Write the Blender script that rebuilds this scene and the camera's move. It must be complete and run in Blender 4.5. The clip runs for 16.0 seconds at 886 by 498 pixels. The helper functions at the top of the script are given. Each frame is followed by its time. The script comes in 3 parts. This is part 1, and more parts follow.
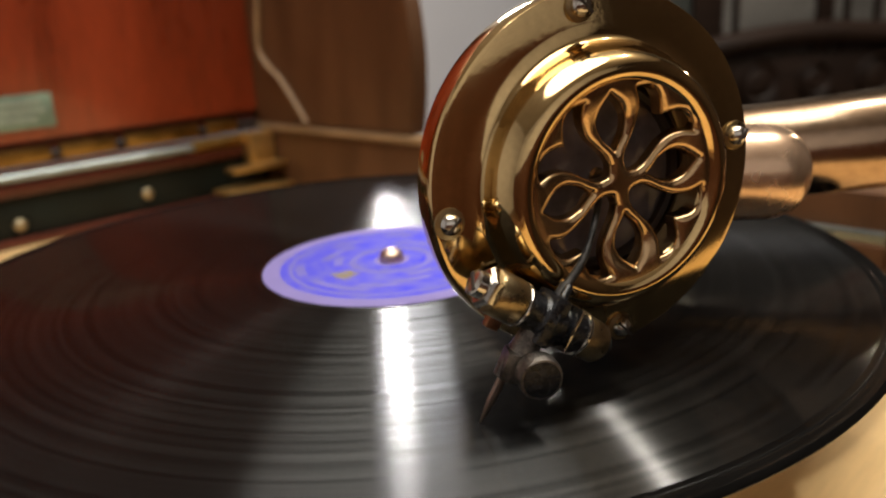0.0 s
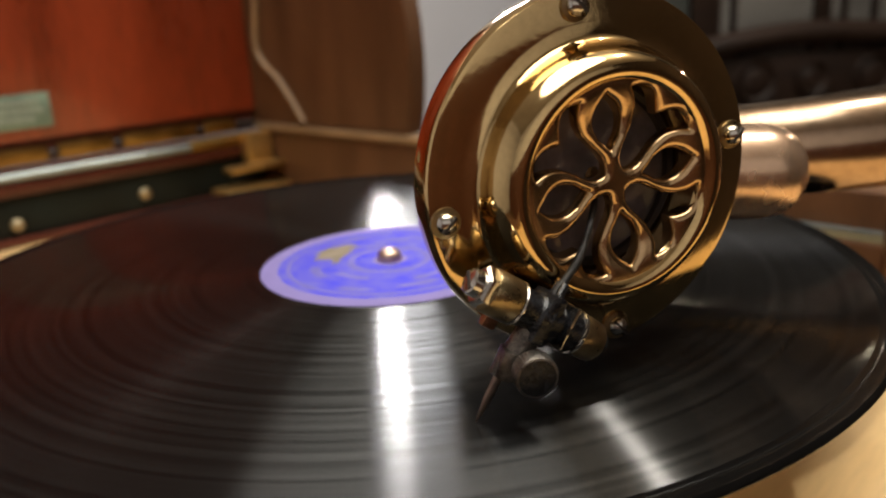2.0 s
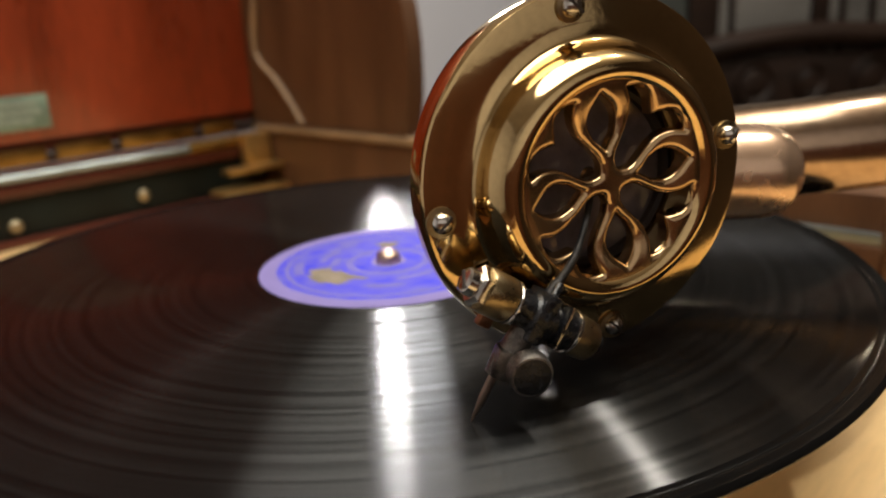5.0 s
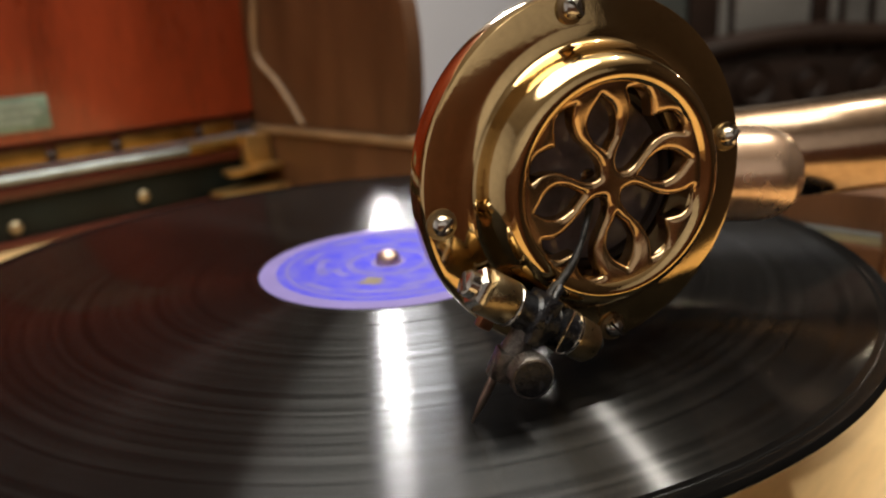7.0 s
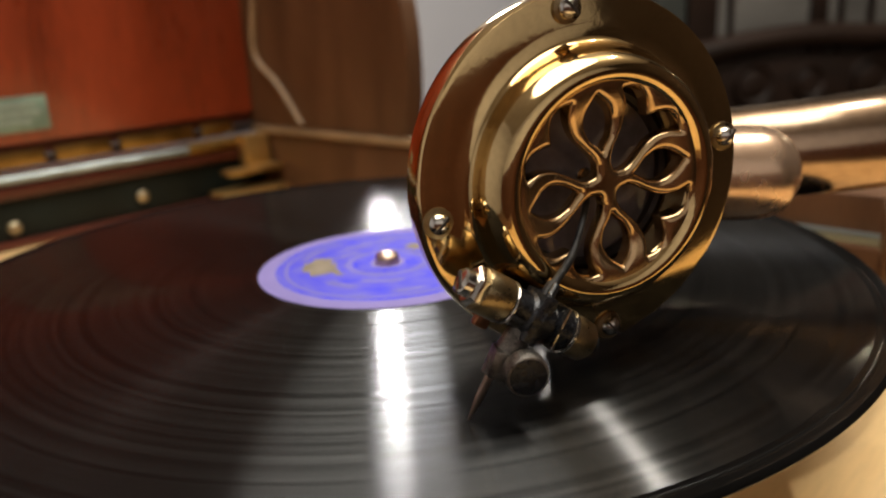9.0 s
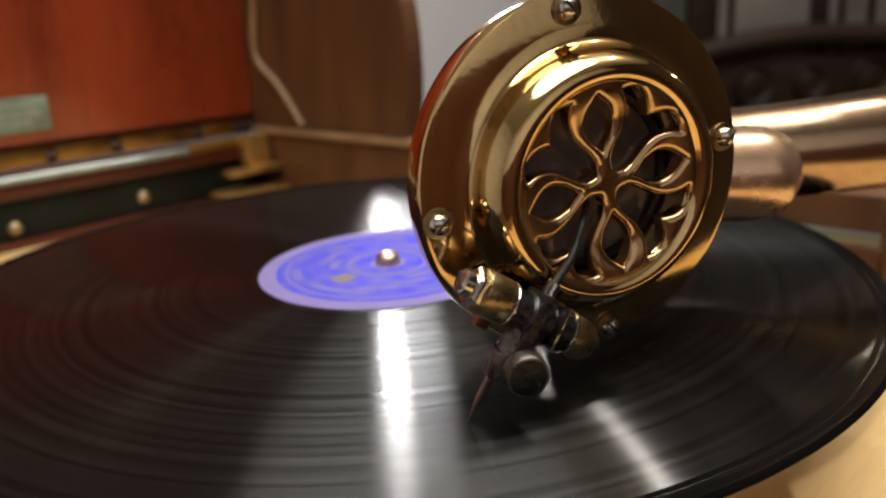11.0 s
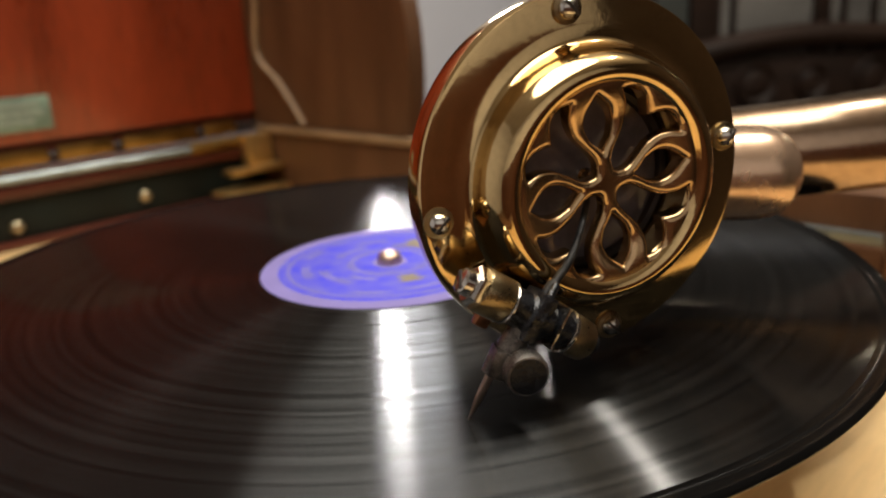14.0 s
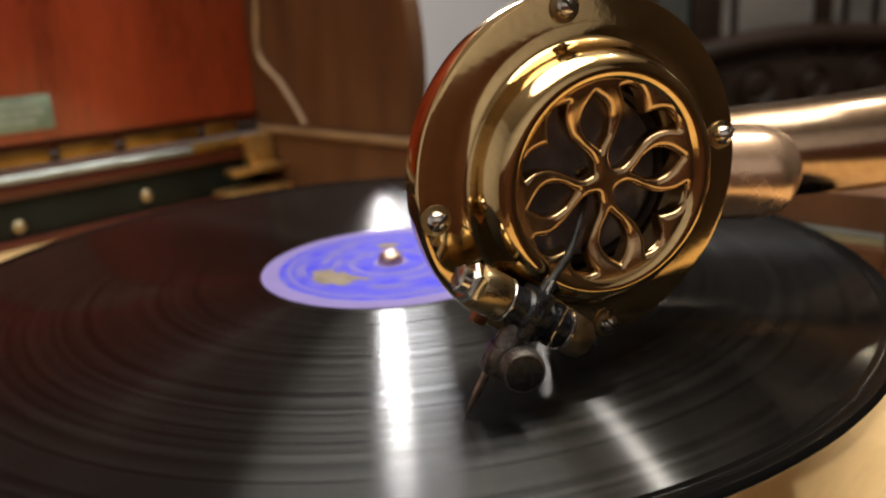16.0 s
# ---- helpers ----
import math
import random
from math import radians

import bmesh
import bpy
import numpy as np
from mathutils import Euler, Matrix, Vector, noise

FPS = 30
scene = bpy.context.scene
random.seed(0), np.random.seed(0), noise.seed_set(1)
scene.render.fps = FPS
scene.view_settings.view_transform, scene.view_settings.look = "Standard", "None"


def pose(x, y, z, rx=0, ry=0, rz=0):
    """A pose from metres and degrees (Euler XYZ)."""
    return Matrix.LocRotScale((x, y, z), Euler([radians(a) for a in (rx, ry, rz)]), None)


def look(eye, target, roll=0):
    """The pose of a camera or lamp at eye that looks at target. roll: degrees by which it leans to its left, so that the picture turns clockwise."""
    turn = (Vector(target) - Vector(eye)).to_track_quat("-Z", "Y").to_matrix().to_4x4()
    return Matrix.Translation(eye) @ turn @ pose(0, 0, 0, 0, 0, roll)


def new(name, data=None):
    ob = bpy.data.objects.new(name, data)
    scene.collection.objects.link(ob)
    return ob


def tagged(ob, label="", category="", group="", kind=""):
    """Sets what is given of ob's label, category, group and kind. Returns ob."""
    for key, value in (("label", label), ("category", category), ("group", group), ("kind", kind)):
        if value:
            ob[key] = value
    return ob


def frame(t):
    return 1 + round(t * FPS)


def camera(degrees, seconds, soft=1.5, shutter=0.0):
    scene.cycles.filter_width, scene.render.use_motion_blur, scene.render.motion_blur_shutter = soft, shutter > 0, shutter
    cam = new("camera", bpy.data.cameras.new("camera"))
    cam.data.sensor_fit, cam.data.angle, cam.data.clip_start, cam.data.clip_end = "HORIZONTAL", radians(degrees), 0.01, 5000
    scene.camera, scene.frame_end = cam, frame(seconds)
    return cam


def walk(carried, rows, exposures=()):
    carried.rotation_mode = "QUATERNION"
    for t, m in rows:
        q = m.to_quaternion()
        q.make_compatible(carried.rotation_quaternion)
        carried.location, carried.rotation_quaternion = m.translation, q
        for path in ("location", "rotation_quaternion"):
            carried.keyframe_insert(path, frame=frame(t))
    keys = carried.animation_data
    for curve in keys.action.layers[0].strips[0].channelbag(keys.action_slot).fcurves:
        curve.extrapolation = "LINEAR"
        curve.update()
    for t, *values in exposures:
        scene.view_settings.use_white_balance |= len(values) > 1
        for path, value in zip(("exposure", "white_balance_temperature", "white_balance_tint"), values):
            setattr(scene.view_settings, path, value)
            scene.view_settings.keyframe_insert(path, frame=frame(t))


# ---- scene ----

# ---- camera: a phone held still by hand over a corner of the cabinet ----
EYE = Vector((0.0, -0.2073, 0.0652))
cam = camera(60.6, 16.0, soft=2.0, shutter=0.5)
cam.data.dof.use_dof = True
cam.data.dof.focus_distance = 0.128
cam.data.dof.aperture_fstop = 15.5

# seconds, pan, tilt, roll in degrees
AIM = [
    (0, 4.094, 16.851, -3.242), (0.5, 3.981, 17.000, -3.300), (1, 4.079, 16.940, -3.220), (1.5, 4.052, 16.945, -3.270),
    (2, 4.246, 16.893, -3.252), (2.5, 4.252, 16.826, -3.260), (3, 4.065, 16.941, -3.270), (3.5, 4.141, 16.877, -3.200),
    (4, 4.252, 16.843, -3.200), (6.5, 4.391, 16.718, -3.240), (7, 4.367, 16.721, -3.250), (7.5, 4.307, 16.718, -3.250),
    (8, 4.328, 16.709, -3.210), (8.5, 4.383, 16.774, -3.200), (9, 4.434, 16.697, -3.215), (11.5, 4.367, 16.648, -3.240),
    (12, 4.341, 16.613, -3.242), (12.5, 4.397, 16.526, -3.245), (13, 4.313, 16.713, -3.234), (13.5, 4.271, 16.706, -3.215),
    (14, 4.259, 16.720, -3.260), (14.5, 4.315, 16.683, -3.236), (15, 4.368, 16.604, -3.210), (15.5, 4.316, 16.692, -3.225),
    (16, 4.190, 16.702, -3.200),
]


def aim(pan, tilt, roll):
    a, b = radians(pan), radians(tilt)
    way = Vector((math.sin(a) * math.cos(b), math.cos(a) * math.cos(b), -math.sin(b)))
    return look(EYE, EYE + way, roll)


walk(cam, [(t, aim(p, q, r)) for t, p, q, r in AIM], exposures=[(0.0, 0.0), (16.0, 0.0)])

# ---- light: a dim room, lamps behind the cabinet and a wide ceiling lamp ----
world = bpy.data.worlds.new("world")
scene.world = world
world.use_nodes = True
world.node_tree.nodes["Background"].inputs["Color"].default_value = (1.0, 0.86, 0.7, 1)
world.node_tree.nodes["Background"].inputs["Strength"].default_value = 0.02


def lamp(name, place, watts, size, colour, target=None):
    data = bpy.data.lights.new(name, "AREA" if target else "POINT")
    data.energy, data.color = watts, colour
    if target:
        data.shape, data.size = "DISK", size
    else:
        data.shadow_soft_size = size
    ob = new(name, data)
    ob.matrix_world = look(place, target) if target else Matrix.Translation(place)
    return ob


lamp("far_lamp", (-0.006, 1.20, 0.590), 23, 0.026, (1.0, 0.96, 0.92))
# unseen disc added beside far_lamp for the soft halo on the record
lamp("halo_disc", (0.012, 1.50, 0.74), 6.5, 0.24, (0.97, 0.97, 1.0), (0, 0, 0))
lamp("warm_lamp", (0.860, 0.56, 0.390), 3.0, 0.010, (1.0, 0.80, 0.58))
lamp("ceiling_spot", (0.840, 0.241, 1.400), 32, 0.022, (1.0, 0.94, 0.84))
lamp("ceiling_lamp", (0.0, -0.15, 1.45), 27.5, 1.3, (1.0, 0.965, 0.88), (0.0, -0.15, 0))

# ---- materials ----


def material(name, colour, rough=0.5, metal=0.0, vary=0.25, scale=40.0, bump=0.1, bump_scale=400.0, stretch=(1, 1, 1),
             spec=0.5, coat=0.0, rough_vary=0.12, dark=None):
    """Base colour with two scales of variation, uneven roughness and a fine relief."""
    m = bpy.data.materials.new(name)
    m.use_nodes = True
    n, l = m.node_tree.nodes, m.node_tree.links
    b = n["Principled BSDF"]
    b.inputs["Metallic"].default_value = metal
    b.inputs["Specular IOR Level"].default_value = spec
    b.inputs["Coat Weight"].default_value = coat
    b.inputs["Coat Roughness"].default_value = 0.12
    tc, mp = n.new("ShaderNodeTexCoord"), n.new("ShaderNodeMapping")
    mp.inputs["Scale"].default_value = stretch
    l.new(tc.outputs["Object"], mp.inputs["Vector"])
    big, fine = n.new("ShaderNodeTexNoise"), n.new("ShaderNodeTexNoise")
    big.inputs["Scale"].default_value, big.inputs["Detail"].default_value = scale, 5
    fine.inputs["Scale"].default_value, fine.inputs["Detail"].default_value = bump_scale, 4
    l.new(mp.outputs["Vector"], big.inputs["Vector"])
    l.new(mp.outputs["Vector"], fine.inputs["Vector"])
    ramp = n.new("ShaderNodeValToRGB")
    lo = dark if dark else tuple(c * (1 - vary) for c in colour)
    hi = tuple(min(1, c * (1 + vary * 0.6)) for c in colour)
    ramp.color_ramp.elements[0].position, ramp.color_ramp.elements[1].position = 0.32, 0.68
    ramp.color_ramp.elements[0].color, ramp.color_ramp.elements[1].color = (*lo, 1), (*hi, 1)
    mix = n.new("ShaderNodeMix")
    mix.inputs[0].default_value = 0.3
    l.new(big.outputs["Fac"], mix.inputs[2])
    l.new(fine.outputs["Fac"], mix.inputs[3])
    l.new(mix.outputs[0], ramp.inputs["Fac"])
    l.new(ramp.outputs["Color"], b.inputs["Base Color"])
    rr = n.new("ShaderNodeMapRange")
    rr.inputs["To Min"].default_value, rr.inputs["To Max"].default_value = max(0.02, rough - rough_vary), rough + rough_vary
    l.new(big.outputs["Fac"], rr.inputs["Value"])
    l.new(rr.outputs["Result"], b.inputs["Roughness"])
    bp = n.new("ShaderNodeBump")
    bp.inputs["Strength"].default_value, bp.inputs["Distance"].default_value = bump, 0.0004
    l.new(fine.outputs["Fac"], bp.inputs["Height"])
    l.new(bp.outputs["Normal"], b.inputs["Normal"])
    return m


def shellac():
    """Black shellac, brushed round by its grooves, with bands of louder and softer grooves."""
    m = bpy.data.materials.new("black_shellac")
    m.use_nodes = True
    n, l = m.node_tree.nodes, m.node_tree.links
    b = n["Principled BSDF"]
    tc = n.new("ShaderNodeTexCoord")
    sep = n.new("ShaderNodeSeparateXYZ")
    l.new(tc.outputs["Object"], sep.inputs["Vector"])
    flat = n.new("ShaderNodeCombineXYZ")
    l.new(sep.outputs["X"], flat.inputs["X"])
    l.new(sep.outputs["Y"], flat.inputs["Y"])
    rad = n.new("ShaderNodeVectorMath")
    rad.operation = "LENGTH"
    l.new(flat.outputs["Vector"], rad.inputs[0])
    bands, fine = n.new("ShaderNodeTexNoise"), n.new("ShaderNodeTexNoise")
    for t, s, d in ((bands, 420.0, 8), (fine, 2600.0, 2)):
        t.noise_dimensions = "1D"
        t.inputs["Scale"].default_value, t.inputs["Detail"].default_value = s, d
        l.new(rad.outputs["Value"], t.inputs["W"])
    dust = n.new("ShaderNodeTexNoise")
    dust.inputs["Scale"].default_value, dust.inputs["Detail"].default_value = 60, 6
    l.new(tc.outputs["Object"], dust.inputs["Vector"])
    ramp = n.new("ShaderNodeValToRGB")
    ramp.color_ramp.elements[0].position, ramp.color_ramp.elements[1].position = 0.35, 0.75
    ramp.color_ramp.elements[0].color, ramp.color_ramp.elements[1].color = (0.0030, 0.0028, 0.0027, 1), (0.0070, 0.0065, 0.0062, 1)
    l.new(bands.outputs["Fac"], ramp.inputs["Fac"])
    tan = n.new("ShaderNodeTangent")
    tan.direction_type, tan.axis = "RADIAL", "Z"
    bp = n.new("ShaderNodeBump")
    bp.inputs["Strength"].default_value, bp.inputs["Distance"].default_value = 0.08, 0.0001
    l.new(fine.outputs["Fac"], bp.inputs["Height"])
    # the lands between grooves reflect closely; the groove's outer wall leans along the radius
    geo, turn, way = n.new("ShaderNodeNewGeometry"), n.new("ShaderNodeVectorTransform"), n.new("ShaderNodeVectorMath")
    turn.vector_type, turn.convert_from, turn.convert_to = "VECTOR", "OBJECT", "WORLD"
    way.operation = "NORMALIZE"
    l.new(flat.outputs["Vector"], turn.inputs["Vector"])
    l.new(turn.outputs["Vector"], way.inputs[0])

    def lobe(shader, lo, hi, spec, lean=0.0):
        l.new(ramp.outputs["Color"], shader.inputs["Base Color"])
        rr = n.new("ShaderNodeMapRange")
        rr.inputs["From Min"].default_value, rr.inputs["From Max"].default_value = 0.3, 0.7
        rr.inputs["To Min"].default_value, rr.inputs["To Max"].default_value = lo, hi
        l.new(bands.outputs["Fac"], rr.inputs["Value"])
        l.new(rr.outputs["Result"], shader.inputs["Roughness"])
        shader.inputs["Specular IOR Level"].default_value = spec
        shader.inputs["Anisotropic"].default_value = 1.0
        shader.inputs["Anisotropic Rotation"].default_value = 0.25
        l.new(tan.outputs["Tangent"], shader.inputs["Tangent"])
        if lean:
            step, unit = n.new("ShaderNodeVectorMath"), n.new("ShaderNodeVectorMath")
            step.operation, unit.operation = "MULTIPLY_ADD", "NORMALIZE"
            step.inputs[1].default_value = (lean, lean, lean)
            l.new(way.outputs["Vector"], step.inputs[0])
            l.new(geo.outputs["Normal"], step.inputs[2])
            l.new(step.outputs["Vector"], unit.inputs[0])
            l.new(unit.outputs["Vector"], shader.inputs["Normal"])
        else:
            l.new(bp.outputs["Normal"], shader.inputs["Normal"])
        return shader

    lobe(b, 0.14, 0.18, 0.07)
    outer = lobe(n.new("ShaderNodeBsdfPrincipled"), 0.21, 0.24, 0.50, 0.39)
    share = n.new("ShaderNodeMapRange")
    share.inputs["From Min"].default_value, share.inputs["From Max"].default_value = 0.3, 0.7
    share.inputs["To Min"].default_value, share.inputs["To Max"].default_value = 0.24, 0.58
    l.new(bands.outputs["Fac"], share.inputs["Value"])
    mix = n.new("ShaderNodeMixShader")
    l.new(share.outputs["Result"], mix.inputs["Fac"])
    l.new(b.outputs["BSDF"], mix.inputs[1])
    l.new(outer.outputs["BSDF"], mix.inputs[2])
    l.new(mix.outputs["Shader"], n["Material Output"].inputs["Surface"])
    return m


SHELLAC = shellac()
SMOOTH_SHELLAC = material("smooth_black_shellac", (0.0045, 0.0042, 0.0040), 0.22, 0.0, 0.5, 90, 0.05, 700, spec=0.08, rough_vary=0.06)
BRASS = material("polished_brass", (0.76, 0.54, 0.26), 0.10, 1.0, 0.22, 60, 0.03, 900, rough_vary=0.05)
GRILLE_BRASS = material("aged_brass", (0.68, 0.46, 0.25), 0.22, 1.0, 0.25, 120, 0.05, 1500, rough_vary=0.08)
WORN_BRASS = material("worn_brass", (0.46, 0.35, 0.19), 0.3, 1.0, 0.35, 300, 0.15, 2500)
NICKEL = material("nickel", (0.72, 0.68, 0.62), 0.18, 1.0, 0.2, 300, 0.05, 2000, rough_vary=0.08)
ROSE = material("worn_copper_plate", (0.46, 0.32, 0.215), 0.19, 1.0, 0.35, 50, 0.03, 500, rough_vary=0.09, coat=0.1)
ELBOW = material("pinkish_worn_plate", (0.82, 0.56, 0.38), 0.25, 0.85, 0.2, 160, 0.008, 700, rough_vary=0.12, coat=0.4)
COPPER = material("brown_copper", (0.45, 0.20, 0.10), 0.35, 0.9, 0.4, 300, 0.2, 2000)
DARK_STEEL = material("blackened_steel", (0.05, 0.047, 0.045), 0.42, 0.7, 0.6, 500, 0.5, 3000)
WORN_STEEL = material("worn_dark_steel", (0.30, 0.27, 0.24), 0.33, 0.9, 0.6, 420, 0.4, 2600, dark=(0.035, 0.03, 0.028))
GREASE = material("old_black_enamel", (0.016, 0.016, 0.018), 0.16, 0.0, 0.6, 900, 0.25, 2500, dark=(0.003, 0.003, 0.0034))
STEEL = material("needle_steel", (0.66, 0.48, 0.38), 0.34, 1.0, 0.2, 600, 0.1, 4000)
MICA = material("mica", (0.17, 0.14, 0.145), 0.07, 0.0, 0.6, 80, 0.05, 300, spec=0.9, rough_vary=0.04)
RUBBER = material("dark_gasket_and_slot_shade", (0.03, 0.02, 0.015), 0.6)
MAHOGANY = material("red_mahogany", (0.29, 0.044, 0.014), 0.3, 0.0, 0.5, 9, 0.1, 160, (3, 3, 0.5), coat=0.5)
DARK_MAHOGANY = material("dark_mahogany", (0.085, 0.018, 0.009), 0.35, 0.0, 0.4, 20, 0.1, 200, (0.5, 3, 3))
WALNUT = material("brown_walnut", (0.108, 0.047, 0.019), 0.42, 0.0, 0.35, 18, 0.1, 220, (3, 3, 0.6))
BARE_EDGE = material("bare_wood_edge", (0.30, 0.19, 0.10), 0.5, 0.0, 0.35, 40, 0.2, 300)
MAPLE = material("pale_varnished_wood", (0.74, 0.50, 0.23), 0.32, 0.0, 0.18, 16, 0.08, 180, (0.6, 4, 4))
GREEN = material("dark_green_paint", (0.007, 0.011, 0.009), 0.5, 0.0, 0.5, 30, 0.15, 300, spec=0.25)
HINGE = material("hinge_brass", (0.38, 0.23, 0.07), 0.35, 1.0, 0.4, 60, 0.2, 500)
CORNER_BRASS = material("old_corner_brass", (0.66, 0.42, 0.15), 0.42, 0.9, 0.35, 90, 0.1, 700)
SCREW_BRASS = material("dull_screw_brass", (0.50, 0.42, 0.27), 0.4, 1.0, 0.3, 200, 0.1, 900)
TRIM = material("polished_steel_trim", (0.38, 0.44, 0.44), 0.42, 1.0, 0.2, 40, 0.1, 500)
PLATE = material("green_grey_plate", (0.22, 0.31, 0.24), 0.45, 0.2, 0.45, 60, 0.1, 500)
PLATE_INK = material("pale_lettering", (0.34, 0.40, 0.34), 0.5, 0.2, 0.3, 200)
LAVENDER = material("lavender_paper", (0.24, 0.20, 0.45), 0.92, 0.0, 0.12, 90, 0.1, 900, spec=0.08, rough_vary=0.03)
BLUE = material("blue_paper", (0.035, 0.034, 0.52), 0.92, 0.0, 0.45, 150, 0.1, 900, spec=0.08, rough_vary=0.03, dark=(0.17, 0.155, 0.46))
GOLD_INK = material("dull_gold_ink", (0.24, 0.20, 0.15), 0.9, 0.0, 0.3, 150, 0.1, 900, spec=0.08, rough_vary=0.03)
PALE_INK = material("pale_blue_ink", (0.17, 0.15, 0.46), 0.92, 0.0, 0.2, 150, 0.1, 900, spec=0.08, rough_vary=0.03)
FELT = material("green_felt", (0.03, 0.06, 0.03), 0.95, 0.0, 0.3, 200, 0.6, 1500)
PLASTER = material("white_plaster", (0.70, 0.69, 0.70), 0.9, 0.0, 0.06, 3, 0.3, 60)
RED_PANEL = material("red_brown_unseen_wall", (0.12, 0.045, 0.022), 0.7, 0.0, 0.3, 4, 0.3, 60, (3, 1, 0.6))
ROOM = material("brown_panelling", (0.035, 0.020, 0.011), 0.9, 0.0, 0.1, 3, 0.3, 60)
FLOOR = material("parquet", (0.16, 0.09, 0.045), 0.4, 0.0, 0.3, 6, 0.1, 90, (0.5, 4, 1))
CEILING = material("ceiling_paint", (0.50, 0.45, 0.38), 0.9, 0.0, 0.08, 3, 0.2, 60)
BLACK_WOOD = material("black_brown_oak", (0.014, 0.0065, 0.0035), 0.6, 0.0, 0.6, 12, 0.3, 140, (0.5, 3, 3), spec=0.2)
PANE_GREY = material("dusty_grey_glass", (0.10, 0.095, 0.088), 0.35, 0.0, 0.5, 9, 0.1, 120)
STRIP_DARK = material("dark_grey_green", (0.035, 0.04, 0.036), 0.35, 0.0, 0.4, 9, 0.1, 120)

# ---- mesh helpers ----


def part(name, bm, mat, parent=None, label="", smooth=True):
    me = bpy.data.meshes.new(name)
    bmesh.ops.recalc_face_normals(bm, faces=bm.faces)
    bm.to_mesh(me)
    bm.free()
    me.materials.append(mat)
    if smooth:
        for f in me.polygons:
            f.use_smooth = True
        me.set_sharp_from_angle(angle=radians(38))
    ob = new(name, me)
    ob.parent = parent
    if label:
        tagged(ob, label)
    return ob


def empty(name, m=None):
    ob = new(name)
    ob.empty_display_size = 0.02
    if m:
        ob.matrix_world = m
    return ob


def box(bm, lo, hi, bevel=0.0, m=None):
    """A box between two corners with rounded edges."""
    made = bmesh.ops.create_cube(bm, size=1)["verts"]
    for v in made:
        v.co = Vector([lo[i] + (v.co[i] + 0.5) * (hi[i] - lo[i]) for i in range(3)])
    if bevel:
        es = list({e for v in made for e in v.link_edges})
        made = list({v for f in bmesh.ops.bevel(bm, geom=es, offset=bevel, segments=2, profile=0.6, affect="EDGES")["faces"] for v in f.verts}
                    | {v for v in made if v.is_valid})
    if m:
        for v in made:
            v.co = m @ v.co
    return bm


def lathe(profile, steps=96, closed=False, m=None):
    """Turns a profile of (radius, height) round z."""
    bm = bmesh.new()
    rings = []
    for r, z in profile:
        if r < 1e-7:
            rings.append([bm.verts.new((0, 0, z))])
        else:
            rings.append([bm.verts.new((r * math.cos(2 * math.pi * i / steps), r * math.sin(2 * math.pi * i / steps), z)) for i in range(steps)])
    pairs = list(zip(rings, rings[1:])) + ([(rings[-1], rings[0])] if closed else [])
    for a, b in pairs:
        for i in range(steps):
            j = (i + 1) % steps
            q = [a[i % len(a)], a[j % len(a)], b[j % len(b)], b[i % len(b)]]
            q = list(dict.fromkeys(q))
            if len(q) > 2:
                bm.faces.new(q)
    if m:
        bm.transform(m)
    return bm


def tube(points, radii, steps=24, caps=True):
    """A round bar through points, with a radius at each."""
    bm = bmesh.new()
    rings, up = [], None
    pts = [Vector(p) for p in points]
    for i, p in enumerate(pts):
        d = (pts[min(i + 1, len(pts) - 1)] - pts[max(i - 1, 0)]).normalized()
        if up is None:
            up = d.orthogonal().normalized()
        up = (up - d * up.dot(d)).normalized()
        side = d.cross(up)
        rings.append([bm.verts.new(p + radii[i] * (math.cos(2 * math.pi * k / steps) * up + math.sin(2 * math.pi * k / steps) * side)) for k in range(steps)])
    for a, b in zip(rings, rings[1:]):
        for k in range(steps):
            j = (k + 1) % steps
            bm.faces.new((a[k], a[j], b[j], b[k]))
    if caps:
        bm.faces.new(rings[0])
        bm.faces.new(rings[-1])
    return bm


def glide(points, n=8):
    """A smooth line through points."""
    p = [Vector(q) for q in points]
    p = [2 * p[0] - p[1], *p, 2 * p[-1] - p[-2]]
    out = []
    for i in range(1, len(p) - 2):
        for k in range(n):
            t = k / n
            out.append(0.5 * (2 * p[i] + (p[i + 1] - p[i - 1]) * t + (2 * p[i - 1] - 5 * p[i] + 4 * p[i + 1] - p[i + 2]) * t * t
                              + (3 * p[i] - p[i - 1] - 3 * p[i + 1] + p[i + 2]) * t ** 3))
    return out + [p[-2]]


def along(a, b):
    """A pose at a whose z points to b."""
    return Matrix.Translation(a) @ (Vector(b) - Vector(a)).to_track_quat("Z", "Y").to_matrix().to_4x4()


